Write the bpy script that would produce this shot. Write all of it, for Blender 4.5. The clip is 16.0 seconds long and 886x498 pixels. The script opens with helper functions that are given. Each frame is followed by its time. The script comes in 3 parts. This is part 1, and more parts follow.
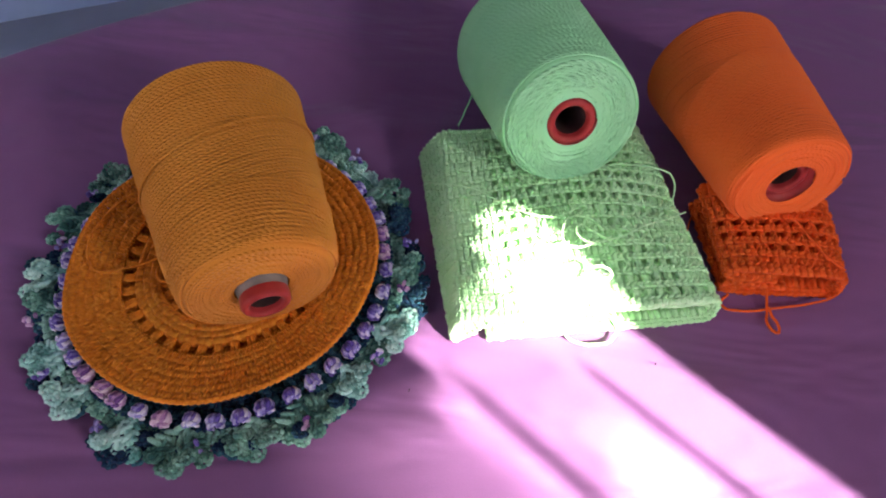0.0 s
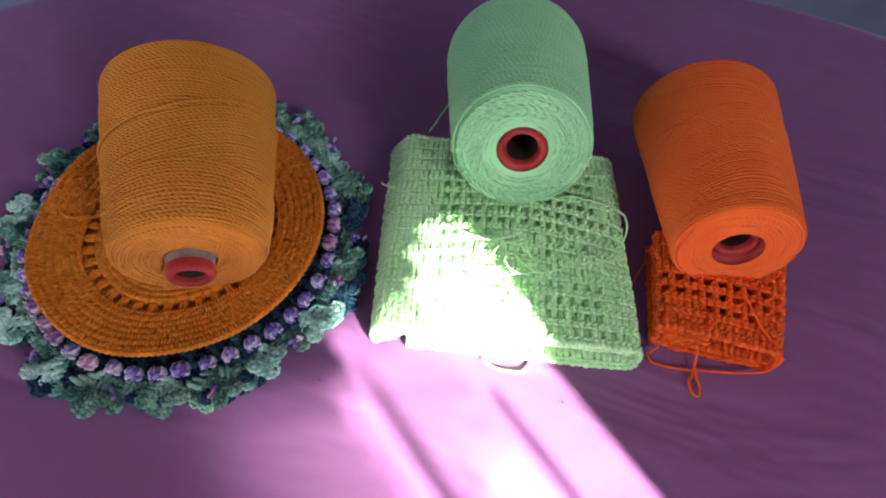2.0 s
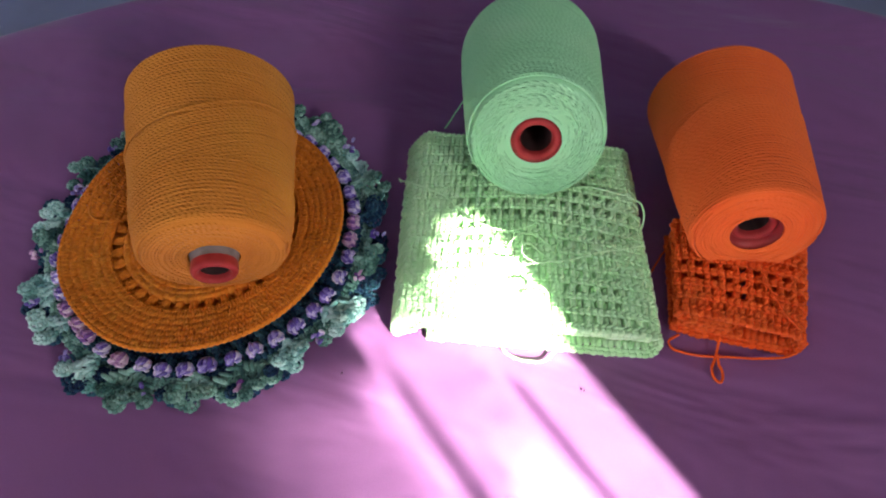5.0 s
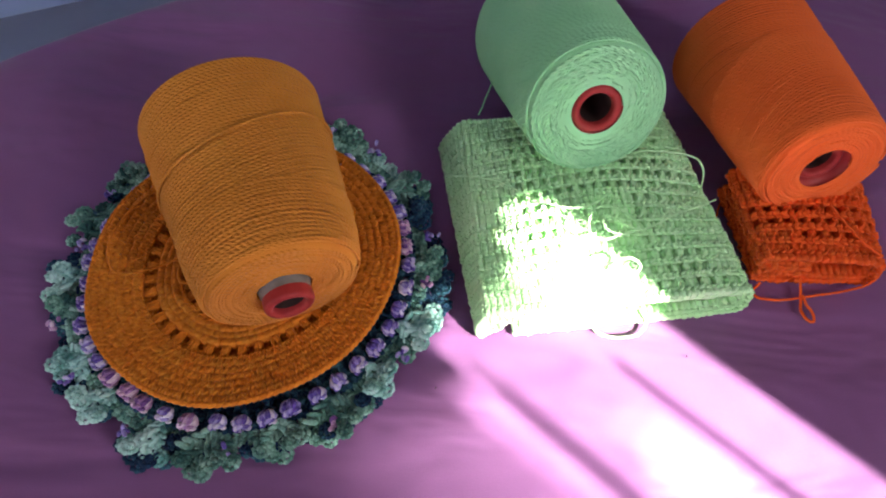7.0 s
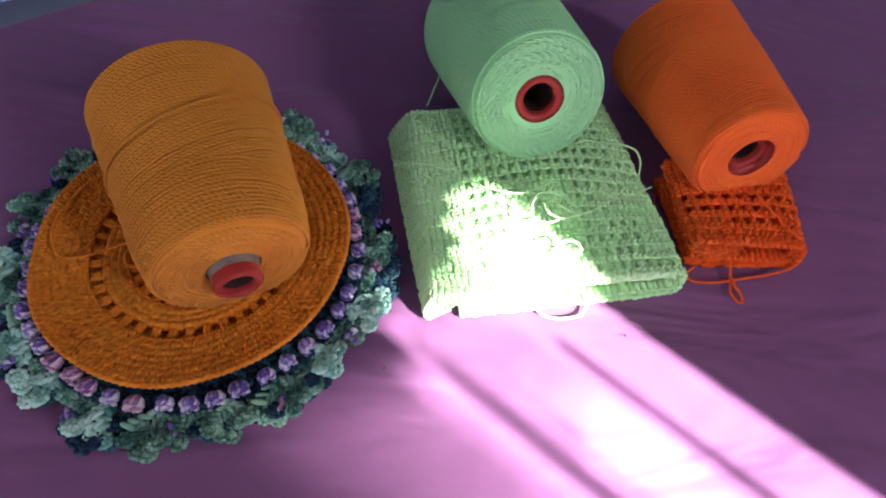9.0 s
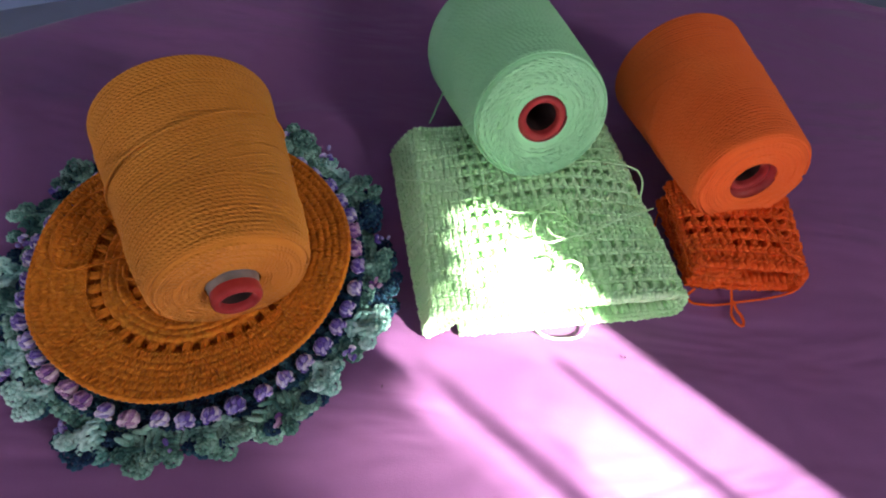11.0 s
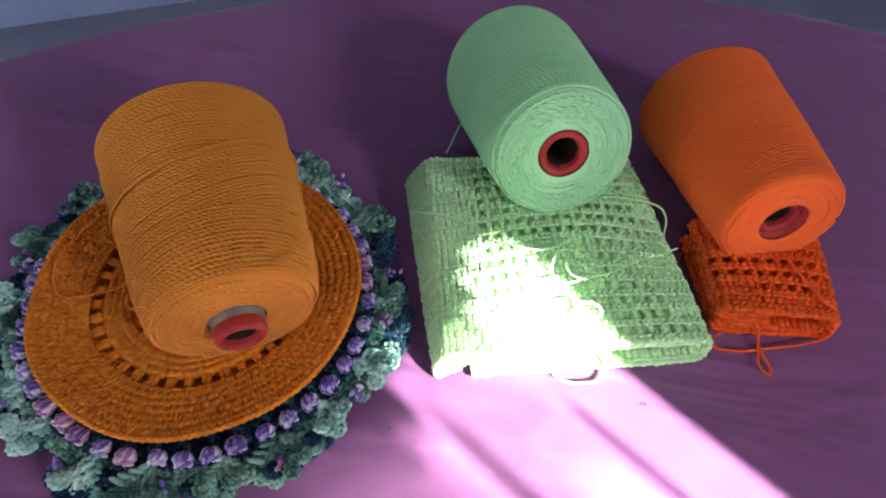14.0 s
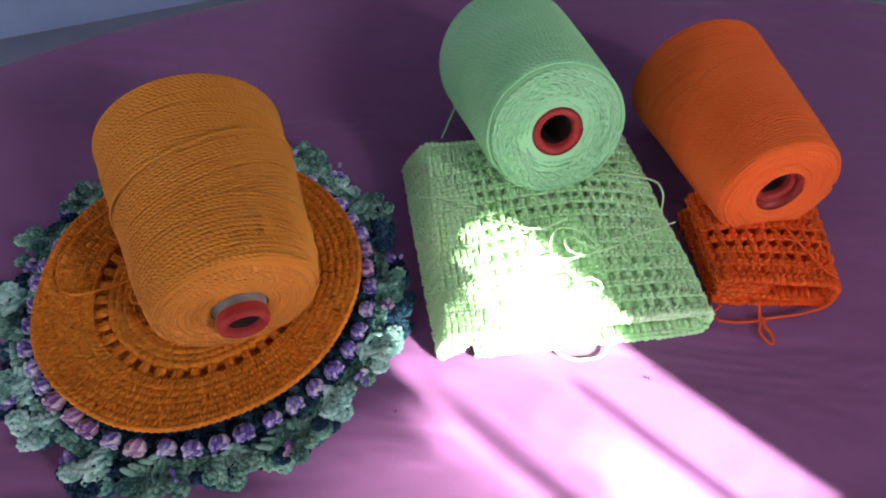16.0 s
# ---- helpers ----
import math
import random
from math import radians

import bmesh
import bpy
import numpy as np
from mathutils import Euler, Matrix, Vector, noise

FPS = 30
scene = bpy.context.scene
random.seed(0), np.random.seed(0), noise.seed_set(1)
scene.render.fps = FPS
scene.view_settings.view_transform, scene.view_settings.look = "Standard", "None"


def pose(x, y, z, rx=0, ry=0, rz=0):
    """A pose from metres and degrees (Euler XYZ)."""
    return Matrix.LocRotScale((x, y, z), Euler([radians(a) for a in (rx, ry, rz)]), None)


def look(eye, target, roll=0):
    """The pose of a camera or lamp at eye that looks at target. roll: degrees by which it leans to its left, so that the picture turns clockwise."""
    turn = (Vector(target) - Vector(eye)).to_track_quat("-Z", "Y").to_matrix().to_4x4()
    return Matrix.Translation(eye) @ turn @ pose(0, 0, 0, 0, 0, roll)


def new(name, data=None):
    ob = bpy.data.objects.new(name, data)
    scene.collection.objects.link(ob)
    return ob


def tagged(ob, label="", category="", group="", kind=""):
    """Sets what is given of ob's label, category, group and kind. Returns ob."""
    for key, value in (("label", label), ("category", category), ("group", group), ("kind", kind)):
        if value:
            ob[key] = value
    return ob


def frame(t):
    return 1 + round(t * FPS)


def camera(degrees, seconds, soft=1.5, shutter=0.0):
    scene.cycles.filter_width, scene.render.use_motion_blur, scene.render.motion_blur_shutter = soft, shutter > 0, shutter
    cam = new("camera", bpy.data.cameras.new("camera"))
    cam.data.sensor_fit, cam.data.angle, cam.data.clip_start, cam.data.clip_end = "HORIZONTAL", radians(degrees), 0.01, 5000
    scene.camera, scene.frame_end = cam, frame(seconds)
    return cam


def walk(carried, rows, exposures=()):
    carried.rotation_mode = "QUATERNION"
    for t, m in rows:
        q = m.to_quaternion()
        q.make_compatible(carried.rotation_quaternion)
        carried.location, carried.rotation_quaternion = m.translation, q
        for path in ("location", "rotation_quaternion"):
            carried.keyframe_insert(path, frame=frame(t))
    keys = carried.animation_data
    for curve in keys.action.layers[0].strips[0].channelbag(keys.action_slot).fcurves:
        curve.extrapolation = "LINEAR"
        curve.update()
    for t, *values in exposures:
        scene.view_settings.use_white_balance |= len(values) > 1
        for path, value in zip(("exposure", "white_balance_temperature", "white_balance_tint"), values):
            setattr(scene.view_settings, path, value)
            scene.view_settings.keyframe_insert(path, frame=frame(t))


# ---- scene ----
cam = camera(67.1, 16.0, soft=2.0)
EXPOSURE, SUN_POWER, DAY_POWER, SKY_POWER, DAY_COLOR = 3.42, 5.0, 0.58, 2.1, (0.94, 0.96, 1.0)
SHEET_A, SHEET_B = (0.252, 0.100, 0.25), (0.296, 0.120, 0.292)
PATH = [
    (0, (0.127, 0.142, 0.499), (-0.051, 1.242, -1.162), 0.9),
    (0.5, (0.136, 0.15, 0.499), (-0.046, 1.233, -1.173), 1.0),
    (1, (0.164, 0.172, 0.496), (-0.094, 1.198, -1.202), -0.2),
    (1.5, (0.222, 0.204, 0.517), (-0.059, 1.171, -1.211), 1.4),
    (2, (0.232, 0.192, 0.526), (-0.139, 1.163, -1.182), 1.1),
    (2.5, (0.236, 0.193, 0.531), (-0.187, 1.174, -1.16), -0.6),
    (3, (0.24, 0.2, 0.524), (-0.208, 1.124, -1.192), -4.2),
    (3.5, (0.243, 0.2, 0.528), (-0.153, 1.152, -1.186), -2.0),
    (4, (0.248, 0.194, 0.528), (-0.174, 1.17, -1.166), -3.3),
    (4.5, (0.253, 0.184, 0.526), (-0.174, 1.165, -1.165), -3.5),
    (5, (0.245, 0.178, 0.523), (-0.21, 1.15, -1.164), -3.9),
    (5.2, (0.23, 0.175, 0.523), (-0.243, 1.118, -1.176), -3.6),
    (6.1, (0.172, 0.167, 0.511), (-0.19, 1.15, -1.183), -2.6),
    (7.3, (0.111, 0.155, 0.495), (-0.049, 1.214, -1.194), -0.6),
    (7.5, (0.115, 0.159, 0.497), (-0.012, 1.228, -1.189), 1.1),
    (8, (0.125, 0.147, 0.496), (0.036, 1.229, -1.184), 2.8),
    (10.3, (0.126, 0.125, 0.496), (0.039, 1.244, -1.159), 4.4),
    (10.5, (0.125, 0.124, 0.496), (0.027, 1.247, -1.156), 3.8),
    (11, (0.124, 0.136, 0.497), (0.041, 1.258, -1.156), 4.8),
    (11.5, (0.117, 0.147, 0.492), (0.031, 1.249, -1.175), 6.3),
    (12, (0.13, 0.165, 0.487), (0.044, 1.223, -1.209), 4.7),
    (12.5, (0.118, 0.168, 0.489), (-0.024, 1.232, -1.199), 3.1),
    (13, (0.116, 0.162, 0.487), (-0.045, 1.252, -1.182), 1.9),
    (13.5, (0.12, 0.157, 0.485), (-0.048, 1.241, -1.187), 0.9),
    (14, (0.121, 0.16, 0.489), (-0.013, 1.316, -1.137), 4.3),
    (14.5, (0.12, 0.161, 0.493), (-0.036, 1.335, -1.119), 3.1),
    (15, (0.121, 0.154, 0.485), (0.001, 1.295, -1.153), 2.7),
    (15.5, (0.123, 0.148, 0.489), (-0.044, 1.305, -1.134), 0.5),
    (16, (0.127, 0.15, 0.485), (-0.018, 1.296, -1.147), 1.5),
]
walk(cam, [(t, look(eye, target, roll)) for t, eye, target, roll in PATH], exposures=[(0, EXPOSURE), (4, EXPOSURE), (8, EXPOSURE - 0.08), (10.5, EXPOSURE - 0.2), (11, EXPOSURE - 0.2), (12.5, EXPOSURE - 0.1), (14.5, EXPOSURE + 0.02), (16, EXPOSURE)])

# ---- light ----
SUN_AZ, SUN_EL = radians(-33.0), radians(35.0)      # towards the sun, from +x
to_sun = Vector((math.cos(SUN_AZ) * math.cos(SUN_EL), math.sin(SUN_AZ) * math.cos(SUN_EL), math.sin(SUN_EL)))
world = bpy.data.worlds.new("sky")
scene.world = world
world.use_nodes = True
sky = world.node_tree.nodes.new("ShaderNodeTexSky")
sky.sky_type, sky.sun_disc = "NISHITA", False
sky.sun_elevation, sky.sun_rotation = SUN_EL, radians(90) - SUN_AZ
world.node_tree.links.new(sky.outputs[0], world.node_tree.nodes["Background"].inputs[0])
world.node_tree.nodes["Background"].inputs[1].default_value = 0.1
sun_data = bpy.data.lights.new("sun", "SUN")
sun_data.energy, sun_data.angle, sun_data.color = SUN_POWER, radians(0.26), (1.0, 0.95, 0.88)
sun = new("sun", sun_data)
sun.matrix_world = look(to_sun * 6, (0, 0, 0))

# the room's own axes: E1 along the back wall, E2 towards it
E1, E2 = Vector((0.883, 0.469, 0)), Vector((-0.469, 0.883, 0))


def room(p, q, z):
    return E1 * p + E2 * q + Vector((0, 0, z))


P0, P1, Q0, Q1, Z0, Z1 = -2.7, 2.3, -1.85, 1.95, -0.72, 2.2
WIN = (-2.45, -1.45, 0.9, 1.8)                        # front window: p from, p to, z from, z to
day = bpy.data.lights.new("window_daylight", "AREA")
day.shape, day.size, day.size_y, day.energy, day.color = "RECTANGLE", WIN[1] - WIN[0], WIN[3] - WIN[2], DAY_POWER, DAY_COLOR
day_ob = new("window_daylight", day)
mid = room((WIN[0] + WIN[1]) / 2, Q0 + 0.03, (WIN[2] + WIN[3]) / 2)
day_ob.matrix_world = look(mid, mid + E2 + E1 * 0.4 - Vector((0, 0, 0.3)))

# the sunny opening: what it lets through falls as a strip between these lines on the cloth
S_H, N_H = Vector((math.cos(SUN_AZ), math.sin(SUN_AZ), 0)), Vector((-math.sin(SUN_AZ), math.cos(SUN_AZ), 0))


def on_front_wall(n, a, q=Q0):
    p = S_H * a + N_H * n
    k = (q - p.dot(E2)) / to_sun.dot(E2)
    return p + to_sun * k


STRIP = [(0.2, 0.75), (0.4855, 0.75), (0.4855, -0.275), (0.2, -0.26)]
slot = bpy.data.lights.new("slot_daylight", "AREA")
slot.shape, slot.size, slot.size_y, slot.energy, slot.color = "RECTANGLE", 0.22, 0.6, SKY_POWER, (0.95, 0.96, 1.0)
slot_ob = new("slot_daylight", slot)
mid = on_front_wall(0.39, 0.2, Q0 + 0.05)
slot_ob.matrix_world = look(mid, Vector((0.15, 0.45, 0)))


# ---- materials ----
def nodes_of(name, rough=0.9, sheen=0.0):
    m = bpy.data.materials.new(name)
    m.use_nodes = True
    nt = m.node_tree
    b = nt.nodes["Principled BSDF"]
    b.inputs["Roughness"].default_value = rough
    b.inputs["Sheen Weight"].default_value = sheen
    b.inputs["Sheen Roughness"].default_value = 0.4
    b.inputs["Specular IOR Level"].default_value = 0.25
    return m, nt, b


def noise_node(nt, scale, detail=3.0, coord="Object"):
    tc = nt.nodes.new("ShaderNodeTexCoord")
    n = nt.nodes.new("ShaderNodeTexNoise")
    n.inputs["Scale"].default_value, n.inputs["Detail"].default_value = scale, detail
    nt.links.new(tc.outputs[coord], n.inputs["Vector"])
    return n


def ramp(nt, fac, stops):
    r = nt.nodes.new("ShaderNodeValToRGB")
    el = r.color_ramp.elements
    while len(el) < len(stops):
        el.new(0.5)
    for e, (p, c) in zip(el, stops):
        e.position, e.color = p, (*c, 1)
    nt.links.new(fac, r.inputs[0])
    return r


def math_node(nt, op, a, b=0.0):
    n = nt.nodes.new("ShaderNodeMath")
    n.operation = op
    for i, x in enumerate((a, b)):
        if isinstance(x, (int, float)):
            n.inputs[i].default_value = x
        else:
            nt.links.new(x, n.inputs[i])
    return n.outputs[0]


def yarn_material(name, dark, mid_c, light, lay=0.0042, relief=0.35, patch=18.0, island=0.5, spread=0.25):
    """Plied cotton yarn: twist along each strand's UV, colour that wanders slowly and from strand to strand."""
    m, nt, b = nodes_of(name, 0.92, 0.07)
    uv = nt.nodes.new("ShaderNodeUVMap")
    sep = nt.nodes.new("ShaderNodeSeparateXYZ")
    nt.links.new(uv.outputs[0], sep.inputs[0])
    turn = math_node(nt, "ADD", math_node(nt, "DIVIDE", sep.outputs[0], lay), math_node(nt, "MULTIPLY", sep.outputs[1], 2.0))
    ply = math_node(nt, "SINE", math_node(nt, "MULTIPLY", turn, 2 * math.pi))
    fine = noise_node(nt, 1400, 2)
    slow = noise_node(nt, patch, 3)
    geo = nt.nodes.new("ShaderNodeNewGeometry")
    mix = math_node(nt, "ADD", math_node(nt, "MULTIPLY", slow.outputs[0], 1.0 - island * 0.5), math_node(nt, "MULTIPLY", geo.outputs["Random Per Island"], island * 0.5))
    mix = math_node(nt, "ADD", mix, math_node(nt, "MULTIPLY", math_node(nt, "SUBTRACT", fine.outputs[0], 0.5), 0.35))
    col = ramp(nt, mix, [(0.5 - spread, dark), (0.5, mid_c), (0.5 + spread, light)])
    nt.links.new(col.outputs[0], b.inputs["Base Color"])
    height = math_node(nt, "ADD", math_node(nt, "MULTIPLY", ply, 0.5), fine.outputs[0])
    bump = nt.nodes.new("ShaderNodeBump")
    bump.inputs["Strength"].default_value, bump.inputs["Distance"].default_value = relief, 0.0008
    nt.links.new(height, bump.inputs["Height"])
    nt.links.new(bump.outputs[0], b.inputs["Normal"])
    return m


def plain(name, a, c, scale, rough=0.6, relief=0.1, dist=0.001, metal=0.0):
    m, nt, b = nodes_of(name, rough)
    n = noise_node(nt, scale, 4)
    nt.links.new(ramp(nt, n.outputs[0], [(0.3, a), (0.7, c)]).outputs[0], b.inputs["Base Color"])
    f = noise_node(nt, scale * 9, 3)
    bump = nt.nodes.new("ShaderNodeBump")
    bump.inputs["Strength"].default_value, bump.inputs["Distance"].default_value = relief, dist
    nt.links.new(f.outputs[0], bump.inputs["Height"])
    nt.links.new(bump.outputs[0], b.inputs["Normal"])
    b.inputs["Metallic"].default_value = metal
    return m


AMBER = yarn_material("amber_yarn", (0.67, 0.235, 0.026), (0.73, 0.27, 0.034), (0.78, 0.305, 0.044), island=0.1, relief=0.6)
AMBER_CROCHET = yarn_material("amber_crochet_yarn", (0.72, 0.205, 0.014), (0.8, 0.245, 0.018), (0.86, 0.285, 0.023), island=0.6)
ORANGE = yarn_material("orange_yarn", (0.9, 0.145, 0.024), (0.94, 0.165, 0.03), (0.96, 0.19, 0.036), island=0.1, relief=0.35)
ORANGE_CROCHET = yarn_material("orange_crochet_yarn", (0.88, 0.1, 0.012), (0.93, 0.125, 0.016), (0.96, 0.15, 0.02), island=0.6)
GREEN = yarn_material("lime_green_yarn", (0.36, 0.79, 0.4), (0.4, 0.84, 0.44), (0.45, 0.87, 0.48), island=0.1, relief=0.45)
GREEN_CROCHET = yarn_material("lime_green_crochet_yarn", (0.56, 0.95, 0.48), (0.62, 0.96, 0.53), (0.67, 0.97, 0.58), island=0.6)
LILAC = yarn_material("variegated_lilac_yarn", (0.16, 0.1, 0.46), (0.45, 0.37, 0.76), (0.86, 0.78, 0.92), patch=60.0, island=0.8, spread=0.17)
PINK = yarn_material("variegated_pink_yarn", (0.24, 0.1, 0.36), (0.66, 0.36, 0.6), (0.88, 0.68, 0.8), patch=60.0, island=0.8, spread=0.17)
LEAF = yarn_material("variegated_teal_yarn", (0.035, 0.12, 0.11), (0.17, 0.37, 0.29), (0.4, 0.68, 0.54), patch=45.0, island=0.35, spread=0.15)
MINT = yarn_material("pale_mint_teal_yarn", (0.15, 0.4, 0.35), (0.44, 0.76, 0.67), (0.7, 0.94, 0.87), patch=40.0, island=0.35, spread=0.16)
# dark teal yarn, its colour deepened by the shade between the leaves
SHADED_LEAF = yarn_material("shaded_dark_teal_yarn", (0.009, 0.026, 0.075), (0.016, 0.058, 0.125), (0.05, 0.15, 0.2), patch=30.0, island=0.5, spread=0.15)
AMBER_END = yarn_material("amber_yarn_end", (0.67, 0.235, 0.026), (0.73, 0.27, 0.034), (0.78, 0.305, 0.044), island=0.1, relief=0.8)
ORANGE_END = yarn_material("orange_yarn_end", (0.9, 0.145, 0.024), (0.94, 0.165, 0.03), (0.96, 0.19, 0.036), island=0.1, relief=0.35)
GREEN_END = yarn_material("lime_green_yarn_end", (0.36, 0.79, 0.4), (0.4, 0.84, 0.44), (0.45, 0.87, 0.48), island=0.1, lay=0.007, relief=1.0)
RED_PLASTIC = plain("dull_red_plastic", (0.34, 0.026, 0.028), (0.46, 0.05, 0.045), 60, 0.42, 0.12)
GREY_TUBE = plain("grey_cardboard", (0.2, 0.18, 0.17), (0.32, 0.29, 0.27), 80, 0.85, 0.2)
LOW_BOUNCE_WALL = plain("low_bounce_wall", (0.2, 0.19, 0.2), (0.26, 0.25, 0.26), 3, 0.85, 0.1)
HOLE_SHADE = plain("tube_hole_shade", (0.035, 0.02, 0.02), (0.07, 0.04, 0.035), 60, 0.7, 0.1)
WALL_PAINT = plain("pale_wall_paint", (0.4, 0.51, 0.8), (0.46, 0.57, 0.84), 3, 0.8, 0.15)
FLOOR_TILE = plain("grey_floor", (0.27, 0.29, 0.38), (0.34, 0.36, 0.46), 4, 0.5, 0.1)
CEILING_PAINT = plain("dull_room_paint", (0.54, 0.53, 0.53), (0.6, 0.59, 0.59), 3, 0.85, 0.1)
FRAME_PAINT = plain("white_frame_paint", (0.7, 0.7, 0.7), (0.8, 0.8, 0.8), 9, 0.5, 0.1)
LINT = plain("dark_lint", (0.05, 0.03, 0.05), (0.12, 0.06, 0.1), 300, 0.9)


def sheet_material():
    """Purple cotton cloth: fine weave, soft creases, faint fading."""
    m, nt, b = nodes_of("purple_cotton_cloth", 0.85, 0.3)
    slow, weave = noise_node(nt, 5, 4), noise_node(nt, 900, 2)
    mix = math_node(nt, "ADD", slow.outputs[0], math_node(nt, "MULTIPLY", math_node(nt, "SUBTRACT", weave.outputs[0], 0.5), 0.25))
    nt.links.new(ramp(nt, mix, [(0.3, SHEET_A), (0.7, SHEET_B)]).outputs[0], b.inputs["Base Color"])
    tc = nt.nodes.new("ShaderNodeTexCoord")
    mp = nt.nodes.new("ShaderNodeMapping")
    mp.inputs["Rotation"].default_value, mp.inputs["Scale"].default_value = (0, 0, radians(-20)), (3, 8, 1)
    crease = nt.nodes.new("ShaderNodeTexNoise")
    crease.inputs["Scale"].default_value, crease.inputs["Detail"].default_value, crease.inputs["Distortion"].default_value = 1.2, 3, 0.6
    nt.links.new(tc.outputs["Object"], mp.inputs[0])
    nt.links.new(mp.outputs[0], crease.inputs["Vector"])
    b1, b2 = nt.nodes.new("ShaderNodeBump"), nt.nodes.new("ShaderNodeBump")
    b1.inputs["Strength"].default_value, b1.inputs["Distance"].default_value = 0.95, 0.02
    b2.inputs["Strength"].default_value, b2.inputs["Distance"].default_value = 0.25, 0.0005
    nt.links.new(crease.outputs[0], b1.inputs["Height"])
    nt.links.new(weave.outputs[0], b2.inputs["Height"])
    nt.links.new(b1.outputs[0], b2.inputs["Normal"])
    nt.links.new(b2.outputs[0], b.inputs["Normal"])
    return m


# ---- mesh helpers ----
def link(name, verts, faces, mat, parent=None, label="", uv=None, smooth=True):
    me = bpy.data.meshes.new(name)
    me.from_pydata(np.asarray(verts, float).tolist(), [], np.asarray(faces).tolist())
    if uv is not None:
        layer = me.uv_layers.new(name="UVMap")
        idx = np.empty(len(me.loops), dtype=np.int32)
        me.loops.foreach_get("vertex_index", idx)
        layer.data.foreach_set("uv", np.asarray(uv, dtype=np.float32)[idx].ravel())
    if smooth:
        me.polygons.foreach_set("use_smooth", [True] * len(me.polygons))
    me.materials.append(mat)
    me.update()
    ob = new(name, me)
    ob.parent = parent
    return tagged(ob, label)


def part(name, bm, mat, parent=None, label="", smooth=True):
    me = bpy.data.meshes.new(name)
    bmesh.ops.recalc_face_normals(bm, faces=bm.faces)
    bm.to_mesh(me)
    bm.free()
    if smooth:
        me.polygons.foreach_set("use_smooth", [True] * len(me.polygons))
    me.materials.append(mat)
    ob = new(name, me)
    ob.parent = parent
    return tagged(ob, label)


def empty(name, m, label, category, group=""):
    ob = new(name)
    ob.matrix_world = m
    return tagged(ob, label, category, group)


def join(chunks):
    """Several (verts, faces, uv) as one."""
    vs, fs, us, n = [], [], [], 0
    for v, f, u in chunks:
        vs.append(v), us.append(u)
        fs.append(np.asarray(f) + n)
        n += len(v)
    return np.concatenate(vs), np.concatenate(fs), np.concatenate(us)


def tube(points, radius, sides=6, ups=None, closed=False):
    """A strand along points. ups: a direction near each point's own normal."""
    p = np.asarray(points, float)
    n = len(p)
    t = np.roll(p, -1, 0) - np.roll(p, 1, 0) if closed else np.gradient(p, axis=0)
    t /= np.linalg.norm(t, axis=1)[:, None] + 1e-12
    up = np.tile((0.13, 0.21, 0.97), (n, 1)) if ups is None else np.asarray(ups, float)
    a = np.cross(t, up)
    a /= np.linalg.norm(a, axis=1)[:, None] + 1e-12
    b = np.cross(a, t)
    th = np.arange(sides) * 2 * math.pi / sides
    r = np.broadcast_to(np.asarray(radius, float), (n,))[:, None, None]
    v = p[:, None] + r * (np.cos(th)[None, :, None] * a[:, None] + np.sin(th)[None, :, None] * b[:, None])
    length = np.r_[0, np.cumsum(np.linalg.norm(np.diff(p, axis=0), axis=1))]
    uv = np.stack(np.broadcast_arrays(length[:, None], (np.arange(sides) / sides)[None]), -1)
    i, j = np.meshgrid(np.arange(n if closed else n - 1), np.arange(sides), indexing="ij")
    i2, j2 = (i + 1) % n, (j + 1) % sides
    f = np.stack([i * sides + j, i * sides + j2, i2 * sides + j2, i2 * sides + j], -1).reshape(-1, 4)
    return v.reshape(-1, 3), f, uv.reshape(-1, 2)


def smooth_line(points, n=60):
    """A Catmull-Rom line through a few points."""
    p = np.asarray(points, float)
    p = np.vstack([2 * p[0] - p[1], p, 2 * p[-1] - p[-2]])
    out = []
    k = len(p) - 3
    for s in np.linspace(0, k - 1e-6, n):
        i, u = int(s), s - int(s)
        a, b, c, d = p[i:i + 4]
        out.append(0.5 * (2 * b + (c - a) * u + (2 * a - 5 * b + 4 * c - d) * u * u + (3 * b - a - 3 * c + d) * u ** 3))
    return np.array(out)


LOBE_T = np.array([0.0, 0.12, 0.5, 0.88, 1.0])
LOBE_R = np.array([0.3, 0.8, 1.0, 0.8, 0.3])


